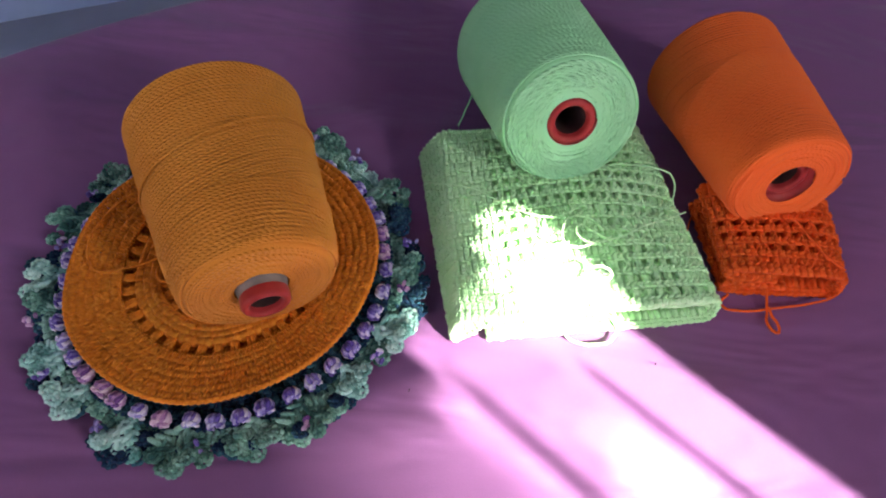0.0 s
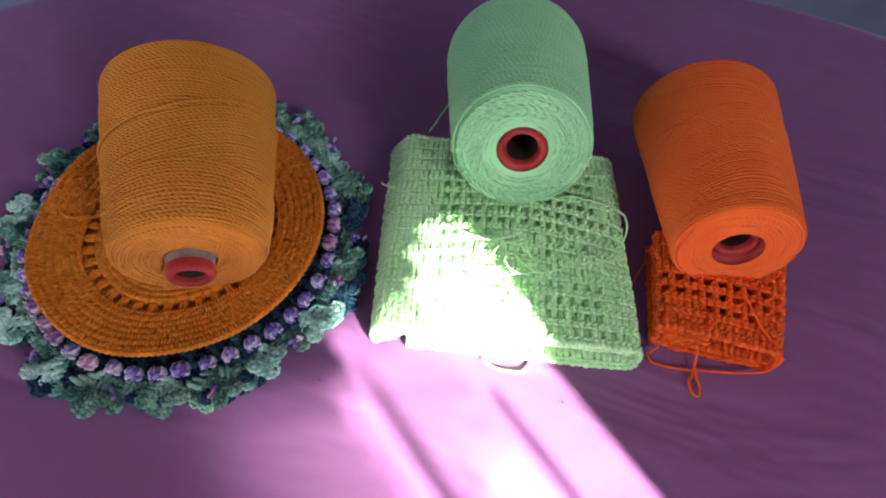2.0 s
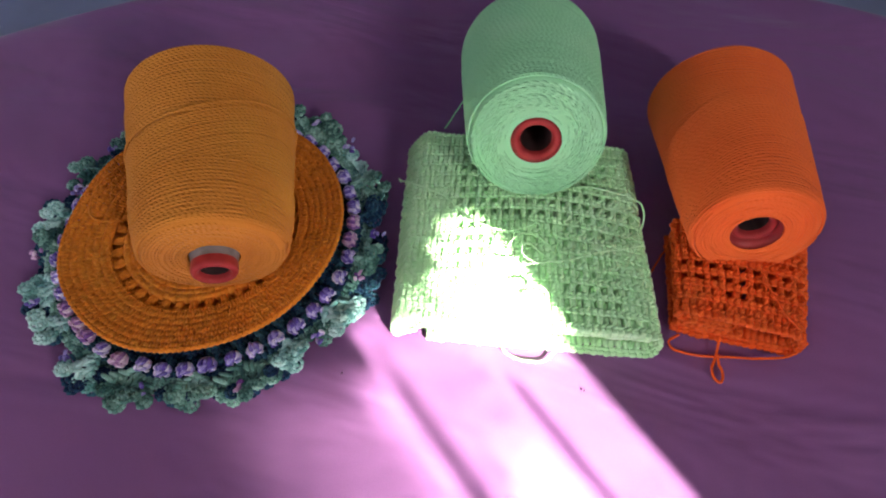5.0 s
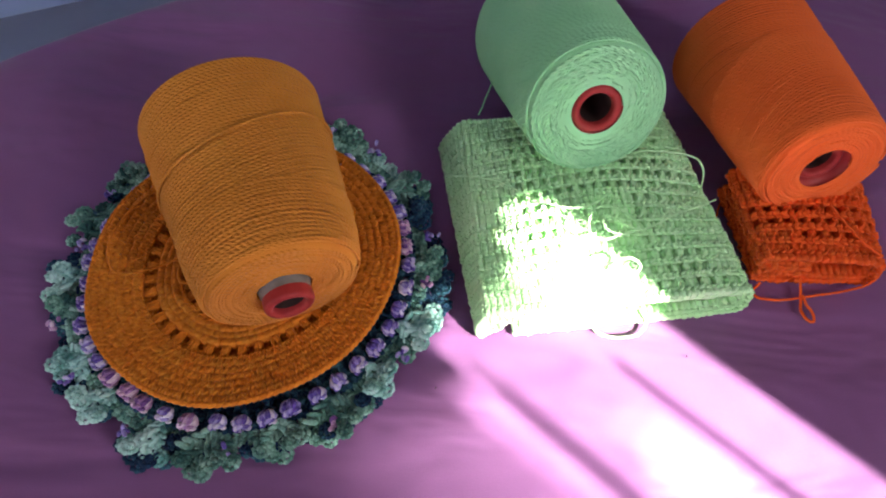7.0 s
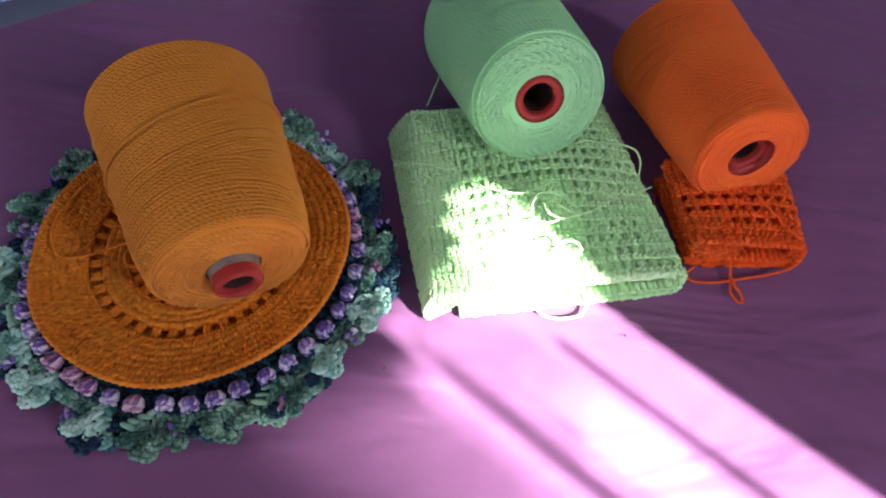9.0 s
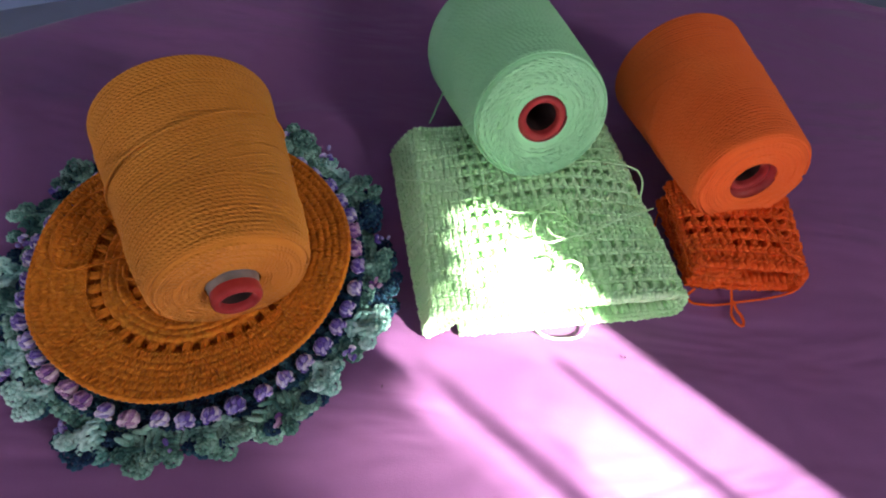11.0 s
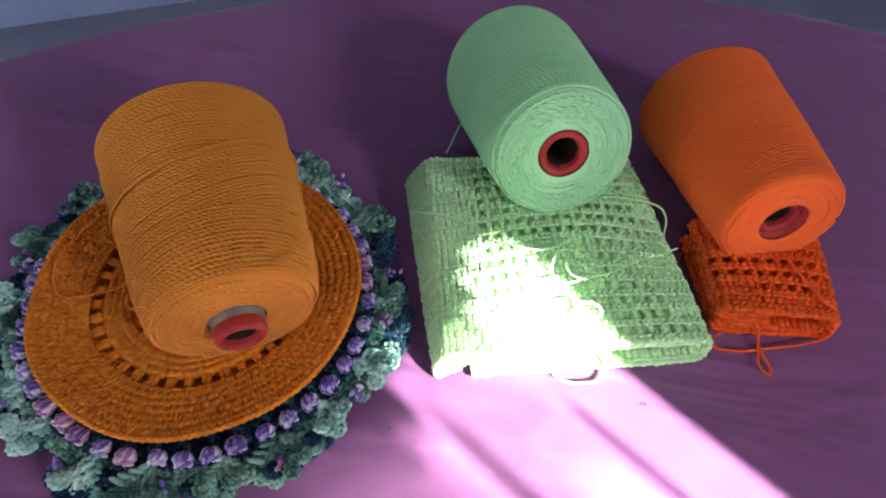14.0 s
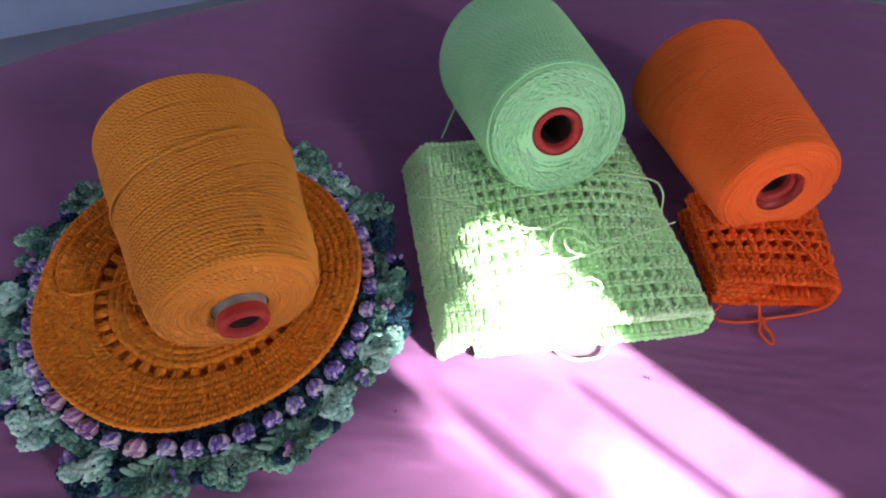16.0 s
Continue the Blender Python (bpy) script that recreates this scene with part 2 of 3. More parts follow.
def lobes(a, b, radius, bow, sides=6):
    """Plump bits of yarn from a to b, bowed out by bow."""
    a, b, bow = (np.asarray(x, float) for x in (a, b, bow))
    n = len(a)
    radius = np.broadcast_to(np.asarray(radius, float), (n,))
    d = b - a
    length = np.linalg.norm(d, axis=1)
    t = d / (length[:, None] + 1e-12)
    nb = bow / (np.linalg.norm(bow, axis=1)[:, None] + 1e-12)
    s = np.cross(t, nb)
    s /= np.linalg.norm(s, axis=1)[:, None] + 1e-12
    w = np.cross(s, t)
    c = a[:, None] + d[:, None] * LOBE_T[None, :, None] + bow[:, None] * (4 * LOBE_T * (1 - LOBE_T))[None, :, None]
    th = np.arange(sides) * 2 * math.pi / sides
    ring = np.cos(th)[None, :, None] * s[:, None] + np.sin(th)[None, :, None] * w[:, None]
    v = c[:, :, None] + ring[:, None] * (radius[:, None] * LOBE_R[None])[:, :, None, None]
    m = len(LOBE_T)
    uv = np.stack(np.broadcast_arrays((length[:, None] * LOBE_T)[:, :, None], (np.arange(sides) / sides)[None, None]), -1)
    quads = [(i * sides + j, i * sides + (j + 1) % sides, (i + 1) * sides + (j + 1) % sides, (i + 1) * sides + j) for i in range(m - 1) for j in range(sides)]
    e = (m - 1) * sides
    quads += [(3, 2, 1, 0), (5, 4, 3, 0), (e, e + 1, e + 2, e + 3), (e, e + 3, e + 4, e + 5)]
    faces = (np.array(quads)[None] + (np.arange(n) * m * sides)[:, None, None]).reshape(-1, 4)
    return v.reshape(-1, 3), faces, uv.reshape(-1, 2)


rng = np.random.default_rng(7)


def normals(S, u, v, eu=0.0015, ev=0.0015):
    n = np.cross(S(u, v + ev) - S(u, v - ev), S(u + eu, v) - S(u - eu, v))
    return n / (np.linalg.norm(n, axis=1)[:, None] + 1e-12)


def crochet_row(S, us, v0, v1, gaps, fat, kind="knot", side=1.0, ridge=0.0):
    """One row of crochet on the surface S(u, v): tall trebles, single stitches or loose knots. ridge: a narrow chain over a round of holes."""
    p = us[1] - us[0]
    h = v1 - v0
    keep = ~gaps
    u = us[keep] + rng.normal(0, 0.09 * p, keep.sum())
    n = len(u)
    nrm = normals(S, u, np.full(n, v0 + 0.5 * h)) * side
    jit = lambda: rng.normal(0, 0.045 * h, n)
    fr = lambda a, b: fat * rng.uniform(a, b, n)
    lift = lambda: nrm * (fat * rng.uniform(0.2, 0.6, n))[:, None]
    chunks = [lobes(S(u, np.full(n, v0 - 0.05 * h)) - nrm * fat * 0.1, S(u, np.full(n, v0 + 1.0 * h)) - nrm * fat * 0.1, np.full(n, min(p * 0.56, fat * 1.35)), nrm * fat * 0.1)]
    if kind == "treble":                        # two strands side by side, and the turn of yarn round them
        chunks = [lobes(S(u + 0.26 * d * p, np.full(n, v0 - 0.1 * h)), S(u + 0.2 * d * p, v0 + 0.64 * h + jit() * 0.5) + nrm * fat * 0.1, p * 0.26 * rng.uniform(0.92, 1.08, n), nrm * fat * 0.25) for d in (-1, 1)]
        chunks.append(lobes(S(u, np.full(n, v0 - 0.12 * h)) - nrm * fat * 0.75, S(u, np.full(n, v0 + 0.75 * h)) - nrm * fat * 0.75, np.full(n, p * 0.58), nrm * fat * 0.1))
        chunks.append(lobes(S(u + 0.15 * p, np.full(n, v0 + 0.04 * h)) + nrm * fat * 0.2, S(u - 0.25 * p, v0 + 0.42 * h + jit()) + nrm * fat * 0.45, fat * rng.uniform(0.46, 0.56, n), nrm * fat * 0.2))
    elif kind == "single":                        # a plump V on a soft ground
        chunks = [lobes(S(u, np.full(n, v0 - 0.15 * h)) - nrm * fat * 0.5, S(u, np.full(n, v1 + 0.15 * h)) - nrm * fat * 0.5, np.full(n, p * 0.52), nrm * fat * 0.1)]
        for d in (-1, 1):
            chunks.append(lobes(S(u + 0.06 * d * p, v0 - 0.16 * h + jit() * 1.6) + nrm * fat * 0.2, S(u + 0.44 * d * p, v0 + 1.0 * h + jit() * 1.6) + lift(), fr(0.6, 0.76), nrm * fat * 0.45))
        return join(chunks)
    else:
        u = u + rng.normal(0, 0.12 * p, n)
        for k, (f0, f1, d) in enumerate(((0.0, 0.36, 1), (0.3, 0.62, -1), (0.55, 0.86, 1))):
            chunks.append(lobes(S(u - 0.55 * d * p, v0 + f0 * h + jit()) + lift(), S(u + 0.55 * d * p, v0 + f1 * h + jit()) + lift(), fr(0.62, 0.82), nrm * fat * 0.45))
    m = len(us)
    ua = us + rng.normal(0, 0.06 * p, m)
    na = normals(S, ua, np.full(m, v1)) * side
    if kind == "treble":                          # the chain along the row's top: two legs a stitch, each lapping over the next
        ja = lambda: rng.normal(0, 0.02 * h, m)
        top, wide = (0.1, 0.1) if ridge else (0.2, 0.2)
        for d, r, rise in ((-1, 0.58, 0.8), (1, 0.62, 0.65)):
            a0, b0 = S(ua - 0.4 * p, v1 - top * h + 0.1 * d * wide * h + ja()), S(ua + 0.56 * p, v1 - top * h + d * wide * h + ja())
            up = na * (fat * (rise + rng.uniform(-0.1, 0.15, m)))[:, None]
            chunks.append(lobes(a0 + up * 0.35, b0 + up, fat * r * rng.uniform(0.92, 1.1, m), na * fat * 0.3))
        chunks.append(lobes(S(ua - 0.6 * p, np.full(m, v1 - top * h)) - na * fat * 0.3, S(ua + 0.6 * p, np.full(m, v1 - top * h)) - na * fat * 0.3, fat * 0.95, na * fat * 0.1))
        return join(chunks)
    for dv in (-1, 1):
        wide = rng.uniform(0.14, 0.24, m) * min(h, 0.0125) * dv
        up = na * (fat * rng.uniform(0.3, 0.75, m))[:, None]
        chunks.append(lobes(S(ua - 0.56 * p, v1 - 0.1 * h + wide) + up * 0.6, S(ua + 0.56 * p, v1 - 0.1 * h + wide * 0.2) + up, fat * rng.uniform(0.85, 1.08, m), na * fat * 0.4))
    return join(chunks)


# ---- the room ----
def slab(corners, thick):
    """A plate: four corners, and thick as a vector."""
    bm = bmesh.new()
    lo = [bm.verts.new(c) for c in corners]
    hi = [bm.verts.new(Vector(c) + thick) for c in corners]
    bm.faces.new(lo), bm.faces.new(hi[::-1])
    for i in range(4):
        j = (i + 1) % 4
        bm.faces.new((lo[i], hi[i], hi[j], lo[j]))
    return bm


def pierced(corners, hole, thick):
    """A wall with a four-cornered opening through it."""
    bm = bmesh.new()
    ring = []
    for shift in (Vector((0, 0, 0)), thick):
        ring.append(([bm.verts.new(Vector(c) + shift) for c in corners], [bm.verts.new(Vector(c) + shift) for c in hole]))
    for o, h in ring:
        for i in range(4):
            j = (i + 1) % 4
            bm.faces.new((o[i], o[j], h[j], h[i]))
    (o1, h1), (o2, h2) = ring
    for i in range(4):
        j = (i + 1) % 4
        bm.faces.new((h1[i], h1[j], h2[j], h2[i])), bm.faces.new((o1[i], o1[j], o2[j], o2[i]))
    return bm


def setting(ob, label, category):
    return tagged(ob, label, category, kind="structure")


setting(part("floor", slab([room(P0 - .2, Q0 - .2, Z0), room(P1 + .2, Q0 - .2, Z0), room(P1 + .2, Q1 + .2, Z0), room(P0 - .2, Q1 + .2, Z0)], Vector((0, 0, -0.1))), FLOOR_TILE, smooth=False), "dim blue-grey floor beyond the table", "floor")
setting(part("ceiling", slab([room(P0 - .2, Q0 - .2, Z1), room(P1 + .2, Q0 - .2, Z1), room(P1 + .2, Q1 + .2, Z1), room(P0 - .2, Q1 + .2, Z1)], Vector((0, 0, 0.1))), CEILING_PAINT, smooth=False), "plain pale ceiling", "ceiling")
setting(part("wall_back", slab([room(P0, Q1, Z0), room(P1, Q1, Z0), room(P1, Q1, Z1), room(P0, Q1, Z1)], E2 * 0.15), WALL_PAINT, smooth=False), "pale bluish-white painted wall behind the table", "wall")
# never in view; its dark colour only keeps light off the cloth's right side
setting(part("wall_right", slab([room(P1, Q0, Z0), room(P1, Q1, Z0), room(P1, Q1, Z1), room(P1, Q0, Z1)], E1 * 0.15), LOW_BOUNCE_WALL, smooth=False), "unseen side wall, darkened to bounce less light", "wall")
setting(part("wall_left", slab([room(P0, Q0, Z0), room(P0, Q1, Z0), room(P0, Q1, Z1), room(P0, Q0, Z1)], E1 * -0.15), CEILING_PAINT, smooth=False), "off-white painted wall", "wall")
PM = -0.2                                             # where the front wall's parts meet
PS = on_front_wall(0.194, 0.0).dot(E1)
# added opening, out of view: its sun patch bounces light onto the spool ends
bounce_hole = [on_front_wall(n, a) for n, a in ((-0.22, 0.85), (0.186, 0.85), (0.186, 0.17), (-0.22, 0.26))]
hole = [on_front_wall(n, a) for n, a in STRIP]
setting(part("wall_front", pierced([room(PS, Q0, Z0), room(P1, Q0, Z0), room(P1, Q0, Z1), room(PS, Q0, Z1)], hole, E2 * -0.004), CEILING_PAINT, smooth=False), "pale painted wall with a narrow barred opening", "wall")
setting(part("wall_front", pierced([room(PM, Q0, Z0), room(PS, Q0, Z0), room(PS, Q0, Z1), room(PM, Q0, Z1)], bounce_hole, E2 * -0.004), CEILING_PAINT, smooth=False), "pale painted wall with an added unseen opening for bounce light", "wall")
setting(part("wall_front", pierced([room(P0, Q0, Z0), room(PM, Q0, Z0), room(PM, Q0, Z1), room(P0, Q0, Z1)], [room(WIN[0], Q0, WIN[2]), room(WIN[1], Q0, WIN[2]), room(WIN[1], Q0, WIN[3]), room(WIN[0], Q0, WIN[3])], E2 * -0.15), CEILING_PAINT, smooth=False), "pale painted wall with a window opening", "wall")
window = setting(new("window_1"), "unseen narrow window opening with an upright bar and added dimming slats", "window")
for n, w, foot in ((0.430, 0.0030, -0.03),):
    pts = [on_front_wall(n + d, a, Q0 + 0.01) for d, a in ((-w / 2, 0.8), (w / 2, 0.8), (w / 2, foot), (-w / 2, foot))]
    part("bar", slab(pts, E2 * 0.008), FRAME_PAINT, window, smooth=False)


SLAT = 0.006


def sun_slats():
    """Unseen level slats, added only to dim the sun strip zone by zone; a gap is left where the full sun comes through.
    """
    vs, fs = [], []
    # n from, n to, a from, a to, share of the sun blocked
    spans = [(0.17, 0.201, -0.3, 0.8, 1.0), (0.345, 0.382, -0.3, -0.2, 1.0), (0.345, 0.382, -0.2, -0.155, 0.88), (0.345, 0.382, -0.155, -0.12, 0.6), (0.346, 0.362, -0.12, -0.09, 0.7), (0.346, 0.362, -0.09, 0.8, 0.84), (0.362, 0.382, -0.12, -0.04, 0.52), (0.362, 0.382, -0.04, 0.03, 0.46), (0.362, 0.376, 0.03, 0.8, 0.36),
             (0.382, 0.42, -0.3, -0.19, 1.0), (0.382, 0.42, -0.19, -0.16, 0.88), (0.382, 0.42, -0.16, -0.12, 0.66), (0.382, 0.42, -0.12, -0.05, 0.5), (0.382, 0.42, -0.05, -0.01, 0.44), (0.382, 0.42, -0.01, 0.02, 0.28),
             (0.42, 0.436, -0.3, -0.192, 1.0), (0.42, 0.436, -0.192, -0.07, 0.2), (0.436, 0.455, -0.3, -0.218, 1.0), (0.436, 0.455, -0.218, -0.07, 0.1), (0.455, 0.49, -0.3, -0.234, 1.0), (0.455, 0.49, -0.234, -0.07, 0.1), (0.42, 0.49, -0.07, 0.09, 0.36), (0.42, 0.49, 0.09, 0.8, 0.46)]
    for k in range(12):                           # the slats close up towards the side and the foot of the opening
        n0 = 0.201 + 0.012 * k
        light = 0.01 + 0.25 * (k / 9) ** 1.2 if k < 10 else 0.25 * k - 2.1
        foot = -0.130 + (n0 - 0.33) * 0.7
        a = -0.3
        for step in range(7):
            b = 0.8 if step == 6 else foot + (0.010 if k < 10 else 0.007) * (step + 1)
            spans.append((n0, n0 + 0.012, a, b, 1 - light * step / 6))
            a = b
    for n0, n1, a0, a1, share in spans:
        for a in np.arange(a0, a1, SLAT):
            k = len(vs)
            for q in (Q0 + 0.03, Q0 + 0.033):
                vs += [tuple(on_front_wall(n, x, q)) for n, x in ((n0, a), (n1, a), (n1, a + SLAT * share), (n0, a + SLAT * share))]
            fs += [(k, k + 1, k + 2, k + 3), (k + 7, k + 6, k + 5, k + 4), (k, k + 4, k + 5, k + 1), (k + 2, k + 6, k + 7, k + 3), (k + 1, k + 5, k + 6, k + 2), (k, k + 3, k + 7, k + 4)]
    tagged(link("sun_slats", vs, fs, FRAME_PAINT, window, "unseen slats added to dim parts of the sun strip", smooth=False), kind="stuff")


sun_slats()

# ---- the round table under its cloth ----
TC, TR = Vector((0.356, -0.217, 0)), 1.194


def table():
    top = empty("round_table", Matrix.Translation((TC.x, TC.y, Z0)), "large round table hidden under a purple cloth", "table")
    bm = bmesh.new()
    bmesh.ops.create_cone(bm, cap_ends=True, segments=96, radius1=TR - 0.02, radius2=TR - 0.02, depth=0.03, matrix=Matrix.Translation((0, 0, -Z0 - 0.025)))
    part("tabletop", bm, FRAME_PAINT, top, smooth=False)
    bm = bmesh.new()
    bmesh.ops.create_cone(bm, cap_ends=True, segments=32, radius1=0.3, radius2=0.1, depth=-Z0 - 0.04, matrix=Matrix.Translation((0, 0, (-Z0 - 0.04) / 2)))
    part("pedestal", bm, FRAME_PAINT, top)


def sheet():
    rs = np.r_[np.linspace(0, TR - 0.03, 130), TR - 0.03 + 0.03 * np.sin(np.linspace(0.2, math.pi / 2, 7)), np.full(8, TR + 0.002)]
    drop = np.r_[np.zeros(130), 0.03 * (1 - np.cos(np.linspace(0.2, math.pi / 2, 7))), np.linspace(0.06, 0.4, 8)]
    seg = 360
    th = np.linspace(0, 2 * math.pi, seg, endpoint=False)
    R, T = np.meshgrid(rs, th, indexing="ij")
    D = np.repeat(drop[:, None], seg, 1)
    hang = np.clip((D - 0.03) / 0.37, 0, 1)
    R = R + hang * (0.02 + 0.02 * np.sin(T * 23))
    x, y = TC.x + R * np.cos(T), TC.y + R * np.sin(T)
    z = -D
    flat = D < 0.001
    wav = 0.0012 * np.sin(9 * x + 31 * y + 2 * np.sin(6 * x)) * np.sin(7 * x - 5 * y) - 0.0012
    z = np.where(flat, z + wav, z)
    v = np.stack([x, y, z], -1).reshape(-1, 3)
    n = len(rs)
    i, j = np.meshgrid(np.arange(n - 1), np.arange(seg), indexing="ij")
    j2 = (j + 1) % seg
    f = np.stack([i * seg + j, (i + 1) * seg + j, (i + 1) * seg + j2, i * seg + j2], -1).reshape(-1, 4)
    tagged(link("tablecloth", v, f, sheet_material()), "smooth purple cotton cloth drawn over a round table", "tablecloth")


table()
sheet()


# ---- spools ----
def spool_matrix(c, az, el):
    az, el = radians(az), radians(el)
    a = Vector((math.cos(az) * math.cos(el), math.sin(az) * math.cos(el), -math.sin(el)))
    x = a.cross(Vector((0, 0, 1))).normalized()
    z = x.cross(a)
    m = Matrix((x, a, z)).transposed().to_4x4()
    m.translation = c
    return m


def spool(m, length, r0, r1, yarn, pitch, bands, label, bore, cap_out, cap_r, back, end_yarn, dish=0.0):
    """Lying spool: local y runs from the small end to the large one. bands: (from, to, tilt, phase, lift)."""
    ob = empty("yarn_spool", m, label, "yarn spool", "spools of yarn")

    def radius(s):
        r = r0 + (r1 - r0) * s / length
        if s < 0.007:
            r -= 0.0035 * (1 - max(s, 0) / 0.007) ** 2
        e = length - s
        if e < back[0]:
            k = 1 - max(e, 0) / back[0]
            r -= back[1] * (1 - math.sqrt(max(0.0, 1 - k * k)))
        return r

    bm = bmesh.new()
    seg = 64
    prof = [(bore, 0.0006)] + [(radius(s) - pitch * 0.75, s) for s in np.r_[np.linspace(0.0006, 0.012, 6), np.linspace(0.02, length - 0.02, 8), np.linspace(length - 0.015, length, 8)]] + [(bore, length)]
    rings = [[bm.verts.new((r * math.cos(2 * math.pi * j / seg), s, r * math.sin(2 * math.pi * j / seg))) for j in range(seg)] for r, s in prof]
    for a, b in zip(rings, rings[1:]):
        for j in range(seg):
            bm.faces.new((a[j], a[(j + 1) % seg], b[(j + 1) % seg], b[j]))
    part("yarn_core", bm, yarn, ob)
    rad = pitch * 0.44
    for lo, hi, tilt, phase, lift in bands:
        turns = int((hi - lo) * length / pitch)
        n = turns * 72
        k = np.arange(n)
        ph = 2 * math.pi * k / 72
        step = rng.normal(0, 0.11 * pitch, turns + 2)
        wob = np.interp(k / 72, np.arange(turns + 2), step)
        base = lo * length + pitch * k / 72
        near_end = np.clip(np.minimum(base, length - base) / 0.03, 0, 1)
        s = base + tilt * near_end * (np.cos(ph - phase) + 0.35 * np.cos(2 * ph + 3 * phase)) + wob
        s = np.clip(s, pitch * 0.45, length - 0.001)
        r = np.array([radius(x) for x in s]) + lift * np.clip(s / 0.03, 0.1, 1) - rad * 0.7 + np.interp(k / 9, np.arange(n // 9 + 2), rng.normal(0, 0.00012, n // 9 + 2))
        pts = np.stack([r * np.cos(ph), s, r * np.sin(ph)], -1)
        ups = np.stack([np.cos(ph), 0 * ph, np.sin(ph)], -1)
        v, f, uv = tube(pts, rad, 6, ups)
        link("winding", v, f, yarn, ob, "", uv)
    for at, sgn, rr in ((0.0, 1, radius(0.0) - 0.0005), (length, -1, radius(length))):
        ep = pitch * 0.85
        turns = int((rr - bore - 0.001) / ep)
        n = turns * 90
        k = np.arange(n)
        ph = 2 * math.pi * k / 90
        r = bore + 0.001 + (rr - bore - 0.001) * k / n
        lump = lambda a, w: np.interp(k / w, np.arange(n // w + 2), rng.normal(0, a, n // w + 2))
        y = at + sgn * ep * 0.70 + lump(0.00045, 6) + sgn * dish * np.exp(-((r - bore) / 0.009) ** 2)
        r = r + lump(0.0004, 13)
        pts = np.stack([r * np.cos(ph), y, r * np.sin(ph)], -1)
        v, f, uv = tube(pts, ep * 0.74, 6, np.tile((0, 1, 0), (n, 1)))
        link("end_winding", v, f, end_yarn, ob, "", uv)

    def turned(name, prof, mat, lab):
        bm = bmesh.new()
        rings = [[bm.verts.new((r * math.cos(2 * math.pi * j / 48), s, r * math.sin(2 * math.pi * j / 48))) for j in range(48)] for r, s in prof]
        for a, b in zip(rings, rings[1:]):
            for j in range(48):
                bm.faces.new((a[j], a[(j + 1) % 48], b[(j + 1) % 48], b[j]))
        part(name, bm, mat, ob, lab)

    inner = cap_r * 0.64
    o = -cap_out
    turned("tube", [(bore, length + 0.004), (bore * 0.97, 0.004), (cap_r * 0.97, o * 0.3), (cap_r * 0.93, o + 0.004)] if cap_out > 0 else [(bore, length + 0.004), (bore * 0.97, o + 0.03), (cap_r * 0.9, o + 0.03)], GREY_TUBE, "grey cardboard tube through the spool")
    w = (cap_r - inner) / 2
    lip = [(inner + w + w * math.cos(a), o + 0.004 - 0.0045 * math.sin(a)) for a in np.linspace(0, math.pi, 11)]
    turned("tube_cap", [(cap_r * 0.98, o + CAP_LONG) if cap_out > 0 else (bore * 1.09, 0.0012)] + lip + [(inner * 0.97, o + 0.0055)], RED_PLASTIC, "dull red plastic ring on the tube's end")
    # the hole's shade is put into the dark colour of this inner surface
    turned("tube_inside", [(inner * 0.985, o + 0.005), (inner * 0.85, length * 0.8), (0.0005, length * 0.8)], HOLE_SHADE, "inside of the tube, coloured dark for its shade")
    return ob


CAP_LONG = 0.0095
spool(spool_matrix((-0.0406, 0.362, 0.0802), 121.1, -5.6), 0.161, 0.0573, 0.0722, AMBER, 0.0028,
      [(0.02, 0.985, 0.010, 0.4, 0.0), (0.60, 0.84, -0.004, 0.4, 0.0009), (0.03, 0.61, 0.0125, 0.0, 0.0022), (0.03, 0.31, 0.003, 1.0, 0.0032), (0.612, 0.6315, 0.0125, 0.0, 0.0034)],
      "large spool of amber-yellow cotton yarn lying on a crocheted disc", 0.0200, 0.0145, 0.0183, (0.005, 0.008), AMBER_END)
spool(spool_matrix((0.1665, 0.5365, 0.1125), 108.6, 18.4), 0.172, 0.0560, 0.0681, GREEN, 0.0023,
      [(0.02, 0.985, -0.006, 0.4, 0.0), (0.12, 0.8, 0.006, 0.5, 0.0006)],
      "spool of lime-green cotton yarn leaning on folded green crochet", 0.0208, 0.0, 0.0205, (0.016, 0.011), GREEN_END, 0.001)
spool(spool_matrix((0.3512, 0.5345, 0.0765), 108.4, 5.8), 0.1635, 0.0495, 0.0640, ORANGE, 0.0024,
      [(0.02, 0.985, -0.008, 0.9, 0.0), (0.02, 0.6, 0.010, 0.9, 0.0008), (0.015, 0.09, 0.002, 0.9, 0.0018)],
      "spool of bright orange cotton yarn leaning on folded orange crochet", 0.0200, -0.008, 0.0188, (0.004, 0.009), ORANGE_END)


# ---- amber crocheted disc ----
DC = np.array((-0.100, 0.4095))
D_R = 0.1255


def disc_height(r):
    k = np.clip(r / D_R, 0, 1.1)
    return 0.018 + 0.017 * k ** 2


